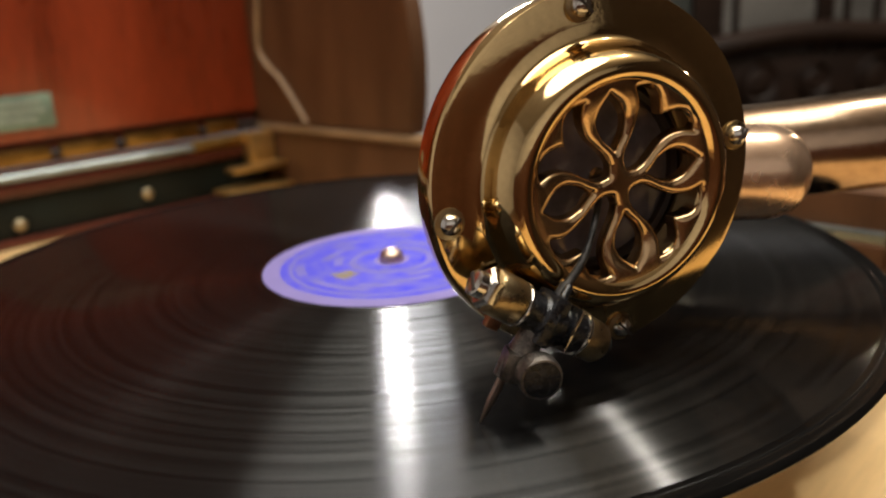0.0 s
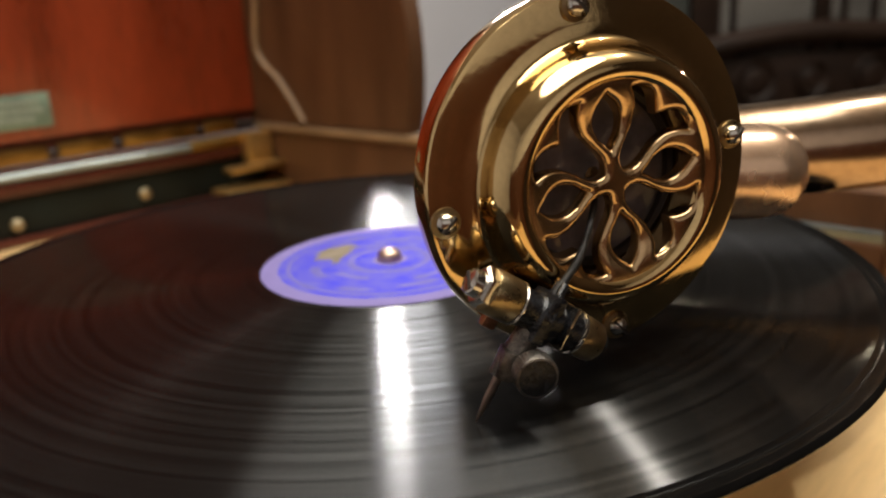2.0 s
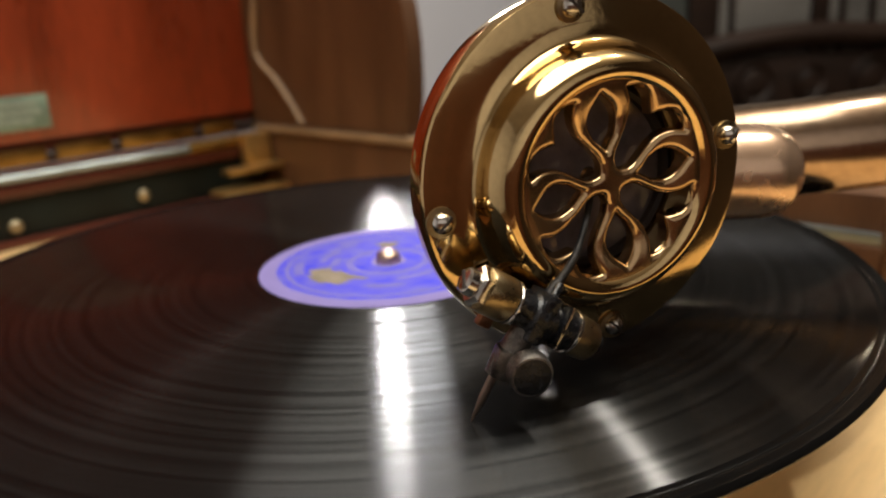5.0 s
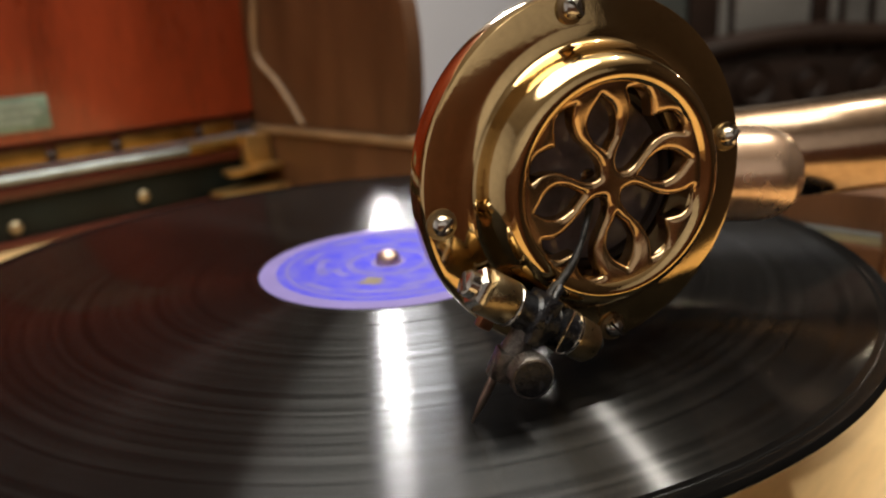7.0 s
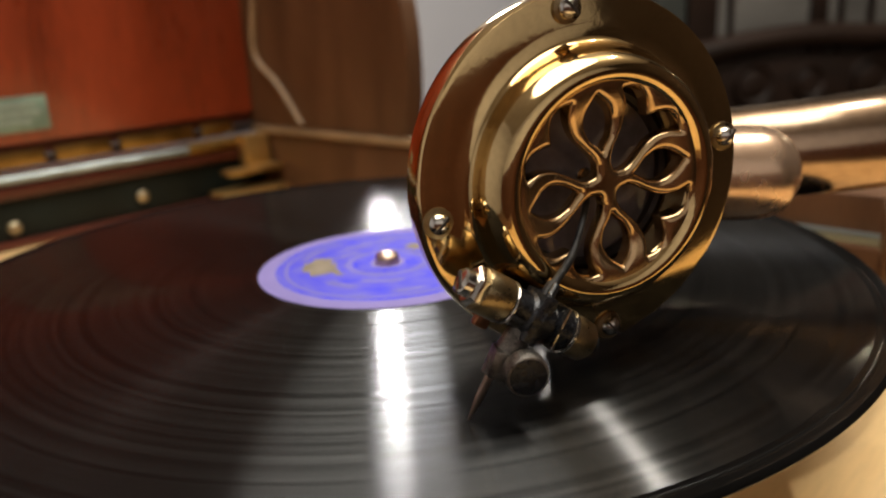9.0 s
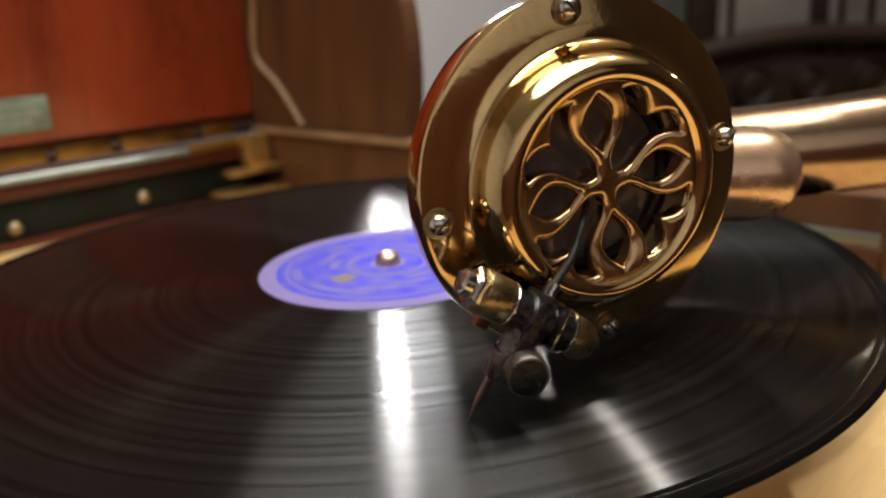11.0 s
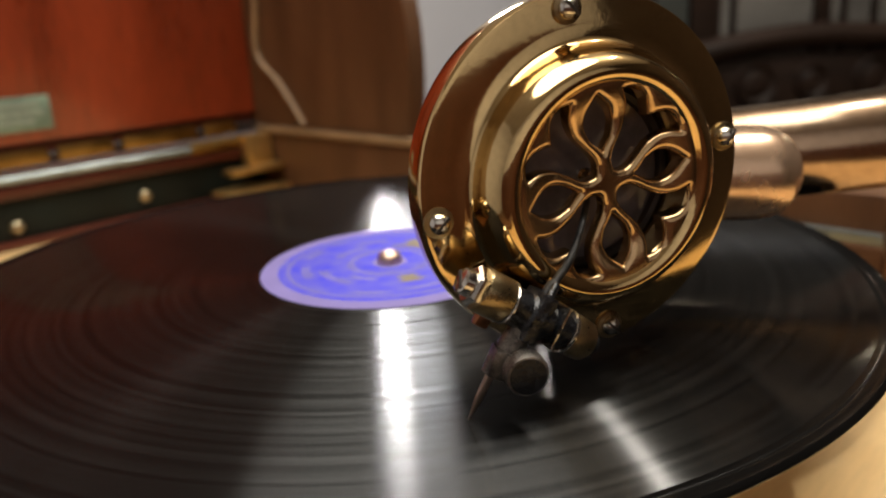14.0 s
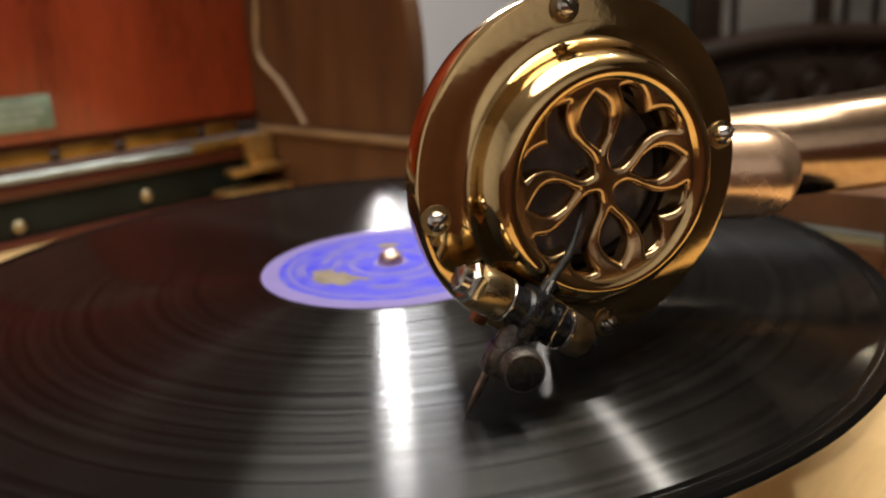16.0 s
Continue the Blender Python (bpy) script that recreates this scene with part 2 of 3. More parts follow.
def cast_grille(radius, holes, cell=0.00017, rise=0.0011, soft=0.0013, deep=0.0014):
    """A pierced casting: ribs with a rounded section between the holes, climbing to its rim."""
    seg = np.array([(*p, *q) for h in holes for p, q in zip(h, h[1:] + h[:1])])
    n = int(2 * radius / cell) + 2
    xs = (np.arange(n) - (n - 1) / 2) * cell
    pts = np.array([(x, y) for y in xs for x in xs])
    inside = np.zeros(len(pts), bool)
    near, foot = np.full(len(pts), 1.0), np.zeros_like(pts)
    for x0, y0, x1, y1 in seg:
        ex, ey = x1 - x0, y1 - y0
        size = ex * ex + ey * ey
        if size < 1e-16:
            continue
        k = np.clip(((pts[:, 0] - x0) * ex + (pts[:, 1] - y0) * ey) / size, 0, 1)
        fx, fy = x0 + k * ex, y0 + k * ey
        d = np.hypot(pts[:, 0] - fx, pts[:, 1] - fy)
        less = d < near
        near[less] = d[less]
        foot[less, 0], foot[less, 1] = fx[less], fy[less]
        if y0 != y1:
            cross = ((y0 > pts[:, 1]) != (y1 > pts[:, 1])) & (pts[:, 0] < x0 + (pts[:, 1] - y0) * ex / (y1 - y0))
            inside ^= cross
    solid = ~inside & (np.hypot(pts[:, 0], pts[:, 1]) < radius)
    bm = bmesh.new()
    made = {}

    def vert(i):
        if i not in made:
            x, y = pts[i] if solid[i] or not inside[i] else foot[i]
            d = near[i] if not inside[i] else 0.0
            r = math.hypot(x, y)
            u = 1 - min(d, soft) / soft
            w = min(max((r - 0.0105) / 0.006, 0), 1)
            made[i] = bm.verts.new((x, y, rise * math.sqrt(max(0, 1 - u * u)) + 0.0011 * w * w * (3 - 2 * w)))
        return made[i]

    for j in range(n - 1):
        for i in range(n - 1):
            q = (j * n + i, j * n + i + 1, (j + 1) * n + i + 1, (j + 1) * n + i)
            if solid[list(q)].any():
                bm.faces.new([vert(k) for k in q])
    bmesh.ops.dissolve_degenerate(bm, dist=1e-6, edges=bm.edges)
    rim = [e for e in bm.edges if e.is_boundary]
    wall = bmesh.ops.extrude_edge_only(bm, edges=rim)["geom"]
    for v in wall:
        if isinstance(v, bmesh.types.BMVert):
            v.co.z = -deep
    return bm


# ---- the room ----
BOX = pose(0, 0, 0, 0, 0, 41)  # x along the hinge, y to the back of the cabinet
BACK, SIDE, DECK, TOP = 0.330, 0.170, -0.0490, -0.0050
FLOOR_Z = -0.90


def slab(name, lo, hi, mat, kind="structure", label="", m=None, bevel=0.0):
    ob = part(name, box(bmesh.new(), lo, hi, bevel), mat, None, "", bevel > 0)
    if m:
        ob.matrix_world = m
    return tagged(ob, label, "", "", kind)


slab("floor", (-2.2, -2.0, FLOOR_Z - 0.1), (2.2, 2.7, FLOOR_Z), FLOOR, label="dark wooden floor of the room")
slab("wall_north", (-2.2, 2.60, FLOOR_Z), (2.2, 2.70, 1.7), PLASTER, label="pale grey plastered wall")
# walls out of view are added; their tones are picked for reflections in brass and record
slab("wall_south", (-2.2, -2.0, 0.25), (2.2, -1.9, 1.7), PLASTER, label="pale plastered room wall")
slab("unseen_panel_south", (-2.2, -2.0, FLOOR_Z), (2.2, -1.9, 0.25), RED_PANEL, label="unseen red-brown lower wall, added to redden the brass reflections")
slab("unseen_panel_east", (2.1, -1.9, FLOOR_Z), (2.2, 2.60, 0.25), ROOM, label="unseen dark brown lower wall, added for dark reflections")
slab("wall_west", (-2.2, -1.9, FLOOR_Z), (-2.1, 2.60, 1.7), PLASTER, label="pale plastered room wall")
slab("wall_east", (2.1, -1.9, 0.25), (2.2, 2.60, 1.7), ROOM, label="unseen dark brown wall, added to keep reflections dark")
slab("ceiling", (-2.2, -2.0, 1.7), (2.2, 2.70, 1.8), CEILING, label="plain dull beige ceiling")

# ---- the cabinet with its open lid ----


def cabinet():
    c = tagged(empty("gramophone_cabinet", BOX), "open wooden gramophone cabinet with dark green well and pale deck", "gramophone")
    t, front = 0.022, -0.250
    part("back_wall", box(bmesh.new(), (-SIDE - t, BACK, FLOOR_Z), (SIDE + t, BACK + t, TOP - 0.009), 0.002), DARK_MAHOGANY, c)
    part("front_wall", box(bmesh.new(), (-SIDE - t, front - t, FLOOR_Z), (SIDE + t, front, -0.06), 0.002), DARK_MAHOGANY, c)
    for s in (-1, 1):
        part("side_wall", box(bmesh.new(), (min(s * SIDE, s * (SIDE + t)), front, FLOOR_Z), (max(s * SIDE, s * (SIDE + t)), BACK, TOP if s > 0 else -0.04), 0.002), WALNUT, c)
    part("deck", box(bmesh.new(), (-SIDE, front, DECK - 0.016), (SIDE, BACK, DECK), 0.001), MAPLE, c, "pale varnished wooden motor deck")
    lining = part("lining_board", box(bmesh.new(), (-SIDE, BACK - 0.004, DECK), (SIDE, BACK, -0.021), 0.001), GREEN, c, "dark green painted board")
    for a, z in ((-0.0815, -0.0395), (-0.0026, -0.0376), (0.0764, -0.0342)):
        part("screw_head", lathe([(0, 0.0022), (0.0018, 0.0021), (0.0034, 0.0013), (0.0042, 0), (0.0042, -0.001)], 24,
                                 m=pose(a, BACK - 0.004, z, 90)), SCREW_BRASS, lining, "round brass screw head")
    part("deck_border", box(bmesh.new(), (SIDE - 0.006, -0.15, DECK), (SIDE, 0.06, -0.0235), 0.002), WALNUT, c, "brown wooden border of the deck")
    part("border_strip", box(bmesh.new(), (SIDE - 0.004, -0.15, -0.0235), (SIDE, 0.06, -0.0190), 0.001), TRIM, c, "grey metal strip")
    part("back_rail", box(bmesh.new(), (-SIDE, BACK - 0.007, -0.0205), (SIDE, BACK + t, -0.0135), 0.001), DARK_MAHOGANY, c, "dark red wooden rail")
    # grey metal bar put in for the pale highlight along the polished edge
    part("edge_highlight_bar", tube([(-SIDE, BACK - 0.0040, -0.0096), (0.112, BACK - 0.0040, -0.0096)], [0.0027, 0.0027], 20), TRIM, c, "grey metal strip in place of the pale highlight along the edge")
    part("brass_corner", tube([(0.1122, BACK - 0.0040, -0.0094), (SIDE + 0.003, BACK - 0.0040, -0.0085)], [0.0040, 0.0040], 20), HINGE, c, "brass end of the strip")
    part("trim_board", box(bmesh.new(), (-SIDE, BACK - 0.002, -0.0134), (SIDE, BACK + 0.005, -0.0052), 0.0008), DARK_MAHOGANY, c)
    part("corner_block", box(bmesh.new(), (0.126, BACK - 0.030, -0.0285), (SIDE, BACK - 0.0185, -0.0245), 0.0015), CORNER_BRASS, c, "brass lid catch block in the corner")
    part("corner_post", box(bmesh.new(), (0.148, BACK - 0.018, -0.0300), (SIDE - 0.001, BACK - 0.0082, -0.0040), 0.002), CORNER_BRASS, c, "tarnished brass corner post")
    part("corner_foot", box(bmesh.new(), (0.120, BACK - 0.036, -0.0425), (SIDE - 0.001, BACK - 0.0103, -0.0392), 0.0008), CORNER_BRASS, c, "worn brass foot plate")
    part("base_fillet", box(bmesh.new(), (-0.02, BACK - 0.0100, DECK), (SIDE - 0.001, BACK - 0.0043, -0.0445), 0.001), DARK_MAHOGANY, c, "thin dark wood fillet")
    # hinge in leaves
    part("lid_rail", box(bmesh.new(), (-SIDE, BACK + 0.0054, -0.0050), (SIDE, BACK + 0.020, 0.0093), 0.001), DARK_MAHOGANY, c, "dark wooden bottom rail of the lid")
    hinge = part("hinge_pin", tube([(-SIDE, BACK + 0.004, 0.0004), (SIDE, BACK + 0.004, 0.0004)], [0.0022, 0.0022], 12), RUBBER, c)
    x = -0.150
    for w in (0.040, 0.026, 0.044, 0.024, 0.046, 0.040, 0.058, 0.030):
        part("hinge_leaf", box(bmesh.new(), (x, BACK + 0.0005, -0.0035), (x + w - 0.006, BACK + 0.0052, 0.0055), 0.0012), HINGE, hinge, "tarnished brass hinge leaf")
        x += w
    # the lid stands upright behind the hinge
    lid = part("lid_panel", box(bmesh.new(), (-SIDE, BACK + 0.002, 0.0095), (SIDE + 0.001, BACK + 0.018, 0.36), 0.002), MAHOGANY, c, "glossy red mahogany inside of the open lid")
    for s in (-1, 1):
        bm = bmesh.new()
        a0, a1 = sorted((s * (SIDE + 0.001), s * (SIDE + 0.013)))
        edge = [(0.166 + 2.9 * (z - 0.045) ** 2, z) for z in [0.0005 + 0.0085 * i for i in range(10)]]
        # unseen upper outline, cut low so far_lamp reaches the record, raised behind to block it
        edge += [(0.1715, 0.0830), (0.1760, 0.0875), (0.1840, 0.0900), (0.1980, 0.0915), (0.2160, 0.100), (0.2280, 0.145), (0.2400, 0.195), (0.2620, 0.250), (0.3000, 0.290), (BACK + 0.018, 0.300), (BACK + 0.018, 0.0005)]
        rings = [[bm.verts.new((a, y, z)) for y, z in edge] for a in (a0, a1)]
        bm.faces.new(rings[0])
        bm.faces.new(rings[1])
        for i in range(len(edge)):
            j = (i + 1) % len(edge)
            bm.faces.new((rings[0][i], rings[0][j], rings[1][j], rings[1][i]))
        part("lid_side", bm, WALNUT, lid, "brown walnut side of the lid", False)
    x0 = SIDE - 0.0005
    line = glide([(x0, 0.3135, 0.100), (x0, 0.3147, 0.085), (x0, 0.319, 0.050), (x0, 0.297, 0.031), (x0, 0.283, 0.016), (x0, 0.272, 0.0025)])
    part("lid_stay", tube(line, [0.0022] * len(line), 10), BARE_EDGE, lid, "pale curved stay of the lid")
    part("lid_edge", box(bmesh.new(), (SIDE - 0.002, 0.160, -0.0045), (SIDE + 0.010, BACK + 0.016, -0.0002), 0.0008), BARE_EDGE, lid, "pale bare wood edge")
    # maker's plate with lettering too worn to read
    pl = part("name_plate", box(bmesh.new(), (-0.034, BACK + 0.0004, 0.0165), (0.0305, BACK + 0.0022, 0.0365), 0.0006), PLATE, lid, "grey-green metal plate with worn lettering")
    for a, b, z in ((-0.028, 0.024, 0.0318), (-0.020, 0.026, 0.0270), (-0.028, 0.020, 0.0222)):
        part("lettering_bar", box(bmesh.new(), (a, BACK, z - 0.0013), (b, BACK + 0.0006, z + 0.0013)), PLATE_INK, pl, "", False)
    return c


cabinet()

# ---- furniture behind ----


def glazed_cabinet():
    """A tall dark case: carved lower rail, two stiles, and glazed doors with grey contents."""
    g = tagged(empty("glazed_cabinet", pose(0.48, 1.20, 0)), "tall dark carved oak cabinet with glazed doors", "cabinet")
    part("base", box(bmesh.new(), (0, 0.01, FLOOR_Z), (1.30, 0.40, -0.16), 0.006), BLACK_WOOD, g)
    part("ledge", box(bmesh.new(), (-0.02, -0.03, -0.16), (1.32, 0.40, -0.135), 0.008), BLACK_WOOD, g)
    part("carved_rail", box(bmesh.new(), (0, 0.0, -0.135), (1.30, 0.03, -0.03), 0.006), BLACK_WOOD, g)
    part("crest", tube(glide([(0.04, 0.0, -0.035), (0.12, -0.004, -0.020), (0.22, -0.006, -0.004), (0.34, -0.006, 0.004), (0.50, -0.006, -0.004), (0.62, -0.006, 0.006), (0.80, -0.004, 0.0), (1.26, 0, -0.02)]),
                       [0.022] * 57, 14), BLACK_WOOD, g, "dark wavy carved crest")
    for x, r in ((0.14, 0.036), (0.235, 0.044), (0.345, 0.036), (0.47, 0.044), (0.60, 0.036), (0.74, 0.044), (0.9, 0.04), (1.08, 0.04)):
        part("rosette", lathe([(0, 0.006), (r * 0.4, 0.008), (r * 0.6, 0.003), (r * 0.85, 0.010), (r, 0.0)], 32, m=pose(x, 0.0, -0.082, 90)), BLACK_WOOD, g)
    # carried up unseen to 1.58 to keep the pale wall off the record
    for x, w in ((0.0, 0.040), (0.106, 0.056), (0.345, 0.030), (0.560, 0.034), (0.780, 0.056), (1.02, 0.034), (1.25, 0.05)):
        part("stile", box(bmesh.new(), (x, 0.0, -0.03), (x + w, 0.03, 1.58), 0.004), BLACK_WOOD, g)
    # the narrow leftmost strip is plain dark grey-green
    for x0, x1 in ((0.040, 0.106), (0.162, 0.345), (0.375, 0.560), (0.594, 0.780), (0.836, 1.02), (1.054, 1.25)):
        part("pane", box(bmesh.new(), (x0 - 0.004, 0.016, -0.03), (x1 + 0.004, 0.020, 1.58)), STRIP_DARK if x0 < 0.1 else PANE_GREY, g, "", False)
    part("back", box(bmesh.new(), (0, 0.03, -0.16), (1.30, 0.40, 1.58), 0.004), BLACK_WOOD, g)
    part("cornice", box(bmesh.new(), (-0.03, -0.04, 1.58), (1.33, 0.42, 1.65), 0.012), BLACK_WOOD, g)
    for x in (0.185, 0.40, 0.46, 0.62):
        part("glazing_bar", box(bmesh.new(), (x, 0.006, -0.03), (x + 0.010, 0.018, 1.58), 0.002), BLACK_WOOD, g)
    return g


glazed_cabinet()

# ---- turntable and record ----
SPIN = -458.0  # degrees a second, clockwise from above


def turntable():
    t = tagged(empty("turntable", pose(0, 0, 0)), "turning metal turntable with felt top and spindle", "turntable")
    part("platter", lathe([(0, -0.0032), (0.110, -0.0032), (0.112, -0.005), (0.112, -0.016), (0.108, -0.018), (0.02, -0.018), (0.02, -0.03), (0, -0.03)], 128), NICKEL, t)
    part("felt", lathe([(0, -0.0020), (0.109, -0.0020), (0.110, -0.0026), (0.109, -0.0032), (0, -0.0032)], 128), FELT, t)
    part("shaft", lathe([(0, -0.03), (0.008, -0.03), (0.008, DECK), (0, DECK)], 32), DARK_STEEL, t)
    part("spindle", lathe([(0.0035, -0.002), (0.0035, 0.0009), (0.0034, 0.0017), (0.0030, 0.0026), (0.0019, 0.0034), (0, 0.0037)], 40), STEEL, t, "rounded steel spindle tip")
    return t


def record():
    """A ten-inch disc: raised rim, plain lead-in, grooves with gaps, plain inner land and paper label."""
    r = tagged(empty("gramophone_record", pose(0, 0, 0)), "black ten-inch shellac record with a blue label", "record")
    prof = [(0.0460, -0.0018), (0.0460, -0.0002), (0.0461, -0.00018), (0.0464, -0.00018), (0.1216, -0.00018), (0.1219, -0.00018), (0.1221, -0.0002), (0.1221, -0.0018)]
    part("disc", lathe(prof, 192, closed=True), SHELLAC, r, "black grooved shellac")
    part("land", lathe([(0.0037, -0.0018), (0.0037, -0.00002), (0.0368, -0.00002), (0.0370, -0.00002), (0.0372, -0.0001), (0.0374, -0.0001), (0.0456, -0.0001), (0.0459, -0.0001), (0.0461, -0.0003), (0.0461, -0.0018)], 128, closed=True), SHELLAC, r, "smooth black run-out land")
    part("rim", lathe([(0.1220, -0.0018), (0.1220, -0.0003), (0.1222, -0.00024), (0.1231, -0.00024), (0.1233, -0.00016), (0.1235, -0.00024), (0.1246, -0.0002), (0.1251, 0.0001), (0.1262, 0.0001), (0.1268, -0.0004),
                       (0.1270, -0.0010), (0.1266, -0.0016), (0.1255, -0.0019)], 192, closed=True), SMOOTH_SHELLAC, r, "smooth black raised rim")
    lab = part("label", lathe([(0.0037, 0.0001), (0.0037, 0.00025), (0.0361, 0.00025), (0.0363, 0.00012), (0.0363, 0.00002)], 96), LAVENDER, r, "lavender paper label")
    part("blue_field", lathe([(0.0110, 0.00030), (0.0313, 0.00030), (0.0315, 0.00026)], 96), BLUE, lab, "blue printed field")
    part("blue_ring", lathe([(0.0050, 0.00030), (0.0100, 0.00030), (0.0101, 0.00026)], 64), BLUE, lab)
    part("pale_ring", lathe([(0.0280, 0.00033), (0.0292, 0.00033)], 96), PALE_INK, lab)
    part("pale_ring", lathe([(0.0100, 0.00033), (0.0122, 0.00033)], 64), PALE_INK, lab)

    def bar(r0, r1, a0, a1, mat, name):
        bm = bmesh.new()
        n = 14
        lo = [bm.verts.new((r0 * math.cos(radians(a0 + (a1 - a0) * i / n)), r0 * math.sin(radians(a0 + (a1 - a0) * i / n)), 0.00036)) for i in range(n + 1)]
        hi = [bm.verts.new((r1 * math.cos(radians(a0 + (a1 - a0) * i / n)), r1 * math.sin(radians(a0 + (a1 - a0) * i / n)), 0.00036)) for i in range(n + 1)]
        for i in range(n):
            bm.faces.new((lo[i], lo[i + 1], hi[i + 1], hi[i]))
        part(name, bm, mat, lab, "", False)

    bar(0.0165, 0.0225, LAB0 - 24, LAB0 + 22, GOLD_INK, "gold_emblem")
    bar(0.0145, 0.0165, LAB0 - 10, LAB0 + 34, GOLD_INK, "gold_emblem")
    bar(0.0225, 0.0240, LAB0 - 12, LAB0 + 10, GOLD_INK, "gold_emblem")
    bar(0.0135, 0.0195, LAB0 + 228, LAB0 + 247, GOLD_INK, "gold_title_bar")
    for a, w, q in ((40, 26, 0.0200), (64, 40, 0.0155), (92, 20, 0.0240), (128, 26, 0.0225), (142, 44, 0.0180), (176, 30, 0.0140), (196, 22, 0.0245),
                    (230, 44, 0.0235), (262, 30, 0.0205), (285, 34, 0.0180), (304, 30, 0.0140), (318, 26, 0.0240)):
        bar(q, q + 0.0026, LAB0 + a, LAB0 + a + w, PALE_INK, "text_bar")
    return r


LAB0 = -114.0 + 12 * 458 % 360
TURNTABLE, RECORD = turntable(), record()

# ---- tonearm with its soundbox ----
PIVOT = Vector((0.177, 0.015, 0.034))
DISC = Matrix(((0.95955, 0, 0.28153, 0.03762), (0.28153, 0, -0.95955, -0.0798), (0, 1, 0, 0.03725), (0, 0, 0, 1)))  # x right, y up, z out of the face


def tonearm():
    arm = tagged(empty("tonearm", Matrix.Translation(PIVOT)), "brass tonearm with a round soundbox and steel needle on the record", "tonearm")
    rel = Matrix.Translation(-PIVOT)
    face = rel @ DISC

    def put(name, bm, mat, parent=arm, label="", m=face, smooth=True):
        bm.transform(m)
        return part(name, bm, mat, parent, label, smooth)

    # main pipe and elbow, world coordinates
    line = glide([(0.040, -0.0230, 0.0290), (0.0903, -0.0250, 0.0290), (0.1159, -0.0268, 0.0302), (0.1350, -0.0230, 0.0310), (0.158, -0.008, 0.0320), (0.174, 0.010, 0.0335), (0.177, 0.015, 0.0340)])
    put("arm_pipe", tube(line, [0.0112 + 0.0035 * i / len(line) for i in range(len(line))], 40), ROSE, m=rel)
    put("pivot_column", lathe([(0, 0.012), (0.010, 0.012), (0.0140, 0.006), (0.0145, 0.0), (0.0145, -0.064), (0.017, -0.069), (0.020, -0.073), (0.020, -0.0828), (0, -0.0828)], 48), ROSE, m=Matrix.Identity(4))
    line = glide([(0.030, -0.0510, 0.0325), (0.060, -0.0510, 0.0306), (0.0812, -0.0510, 0.0296)])
    n = len(line)
    line += [Vector((0.0812 + 0.0092 * math.sin(a), -0.0510, 0.0296)) for a in (0.3, 0.6, 0.9, 1.2, 1.45)]
    put("elbow", tube(line, [0.0104] * n + [0.0104 * (0.35 + 0.65 * math.cos(a)) for a in (0.3, 0.6, 0.9, 1.2, 1.45)], 40), ELBOW, label="rounded copper-coloured elbow", m=rel)
    # soundbox shell
    shell = put("soundbox_shell", lathe([(0, -0.0160), (0.012, -0.0160), (0.020, -0.0120), (0.027, -0.0085), (0.0308, -0.0072), (0.0318, -0.0066), (0.0320, -0.0058), (0.0320, -0.0008),
                                         (0.0317, -0.0002), (0.0310, 0.0000), (0.0262, 0.0000), (0.0242, 0.0002), (0.0234, 0.0007), (0.0230, 0.0015), (0.0226, 0.0030), (0.0221, 0.0046), (0.0214, 0.0062), (0.0205, 0.0074),
                                         (0.0195, 0.0080), (0.0187, 0.0081), (0.0180, 0.0079), (0.0173, 0.0074), (0.0167, 0.0067), (0.0162, 0.0060), (0.0163, 0.0050), (0.0164, -0.0012), (0.0300, -0.0014)], 192), BRASS, label="polished brass soundbox shell")
    for a, r in ((9, 0.0288), (-82, 0.0290), (-172, 0.0293), (99, 0.0292)):
        x, y = r * math.cos(radians(a)), r * math.sin(radians(a))
        head = put("screw", lathe([(0.0016, -0.0005), (0.0019, 0.0002), (0.0019, 0.0009), (0.0016, 0.0017), (0.0009, 0.0022), (0, 0.0024)], 32), NICKEL, shell, "domed nickel screw", face @ pose(x, y, 0))
        # the slot is not cut: a dark bar gives its shade
        put("slot", box(bmesh.new(), (-0.0017, -0.00022, 0.0015), (0.0017, 0.00022, 0.00245)), RUBBER, head, "", face @ pose(x, y, 0, 0, 0, a * 3 + 20), False)
        put("washer", lathe([(0.0018, 0.0001), (0.0027, 0.0001), (0.0026, 0.0005), (0.0018, 0.0006)], 32), WORN_BRASS, head, "", face @ pose(x, y, 0))

    # pierced flower grille: four tulip petals and cusps on the rim
    def turn(pts, a):
        c, s = math.cos(radians(a)), math.sin(radians(a))
        return [(x * c - y * s, x * s + y * c) for x, y in pts]

    def smooth2(pts, n=6):
        return [(v.x, v.y) for v in glide([(x, y, 0) for x, y in pts], n)]

    mm = 0.001
    holes = []
    edge = [(3.6, 1.5), (5.0, 2.0), (7.0, 3.4), (9.0, 4.8), (11.0, 5.5), (13.0, 5.6), (15.0, 5.1)]
    for k in range(4):
        a = 10.4 + 90 * k
        up = smooth2([(8.0, 1.9), (10.4, 2.6), (12.8, 2.0), (15.2, 0.0)])
        leaf = smooth2([(5.6, 0.0), (6.6, 0.7), (8.0, 1.9)])[:-1] + up
        leaf = leaf + [(x, -y) for x, y in reversed(leaf[1:-1])]
        holes.append([(x * mm, y * mm) for x, y in turn(leaf, a)])
        side = smooth2(edge)
        other = [(y, x) for x, y in side]  # mirrored about the diagonal
        dg = math.cos(radians(45))
        scal = smooth2([(15.0, 5.1), (14.9, 6.6), (14.2, 8.2), (12.4, 9.2), (13.0 * dg, 13.0 * dg)])
        scal2 = [(y, x) for x, y in reversed(scal)]
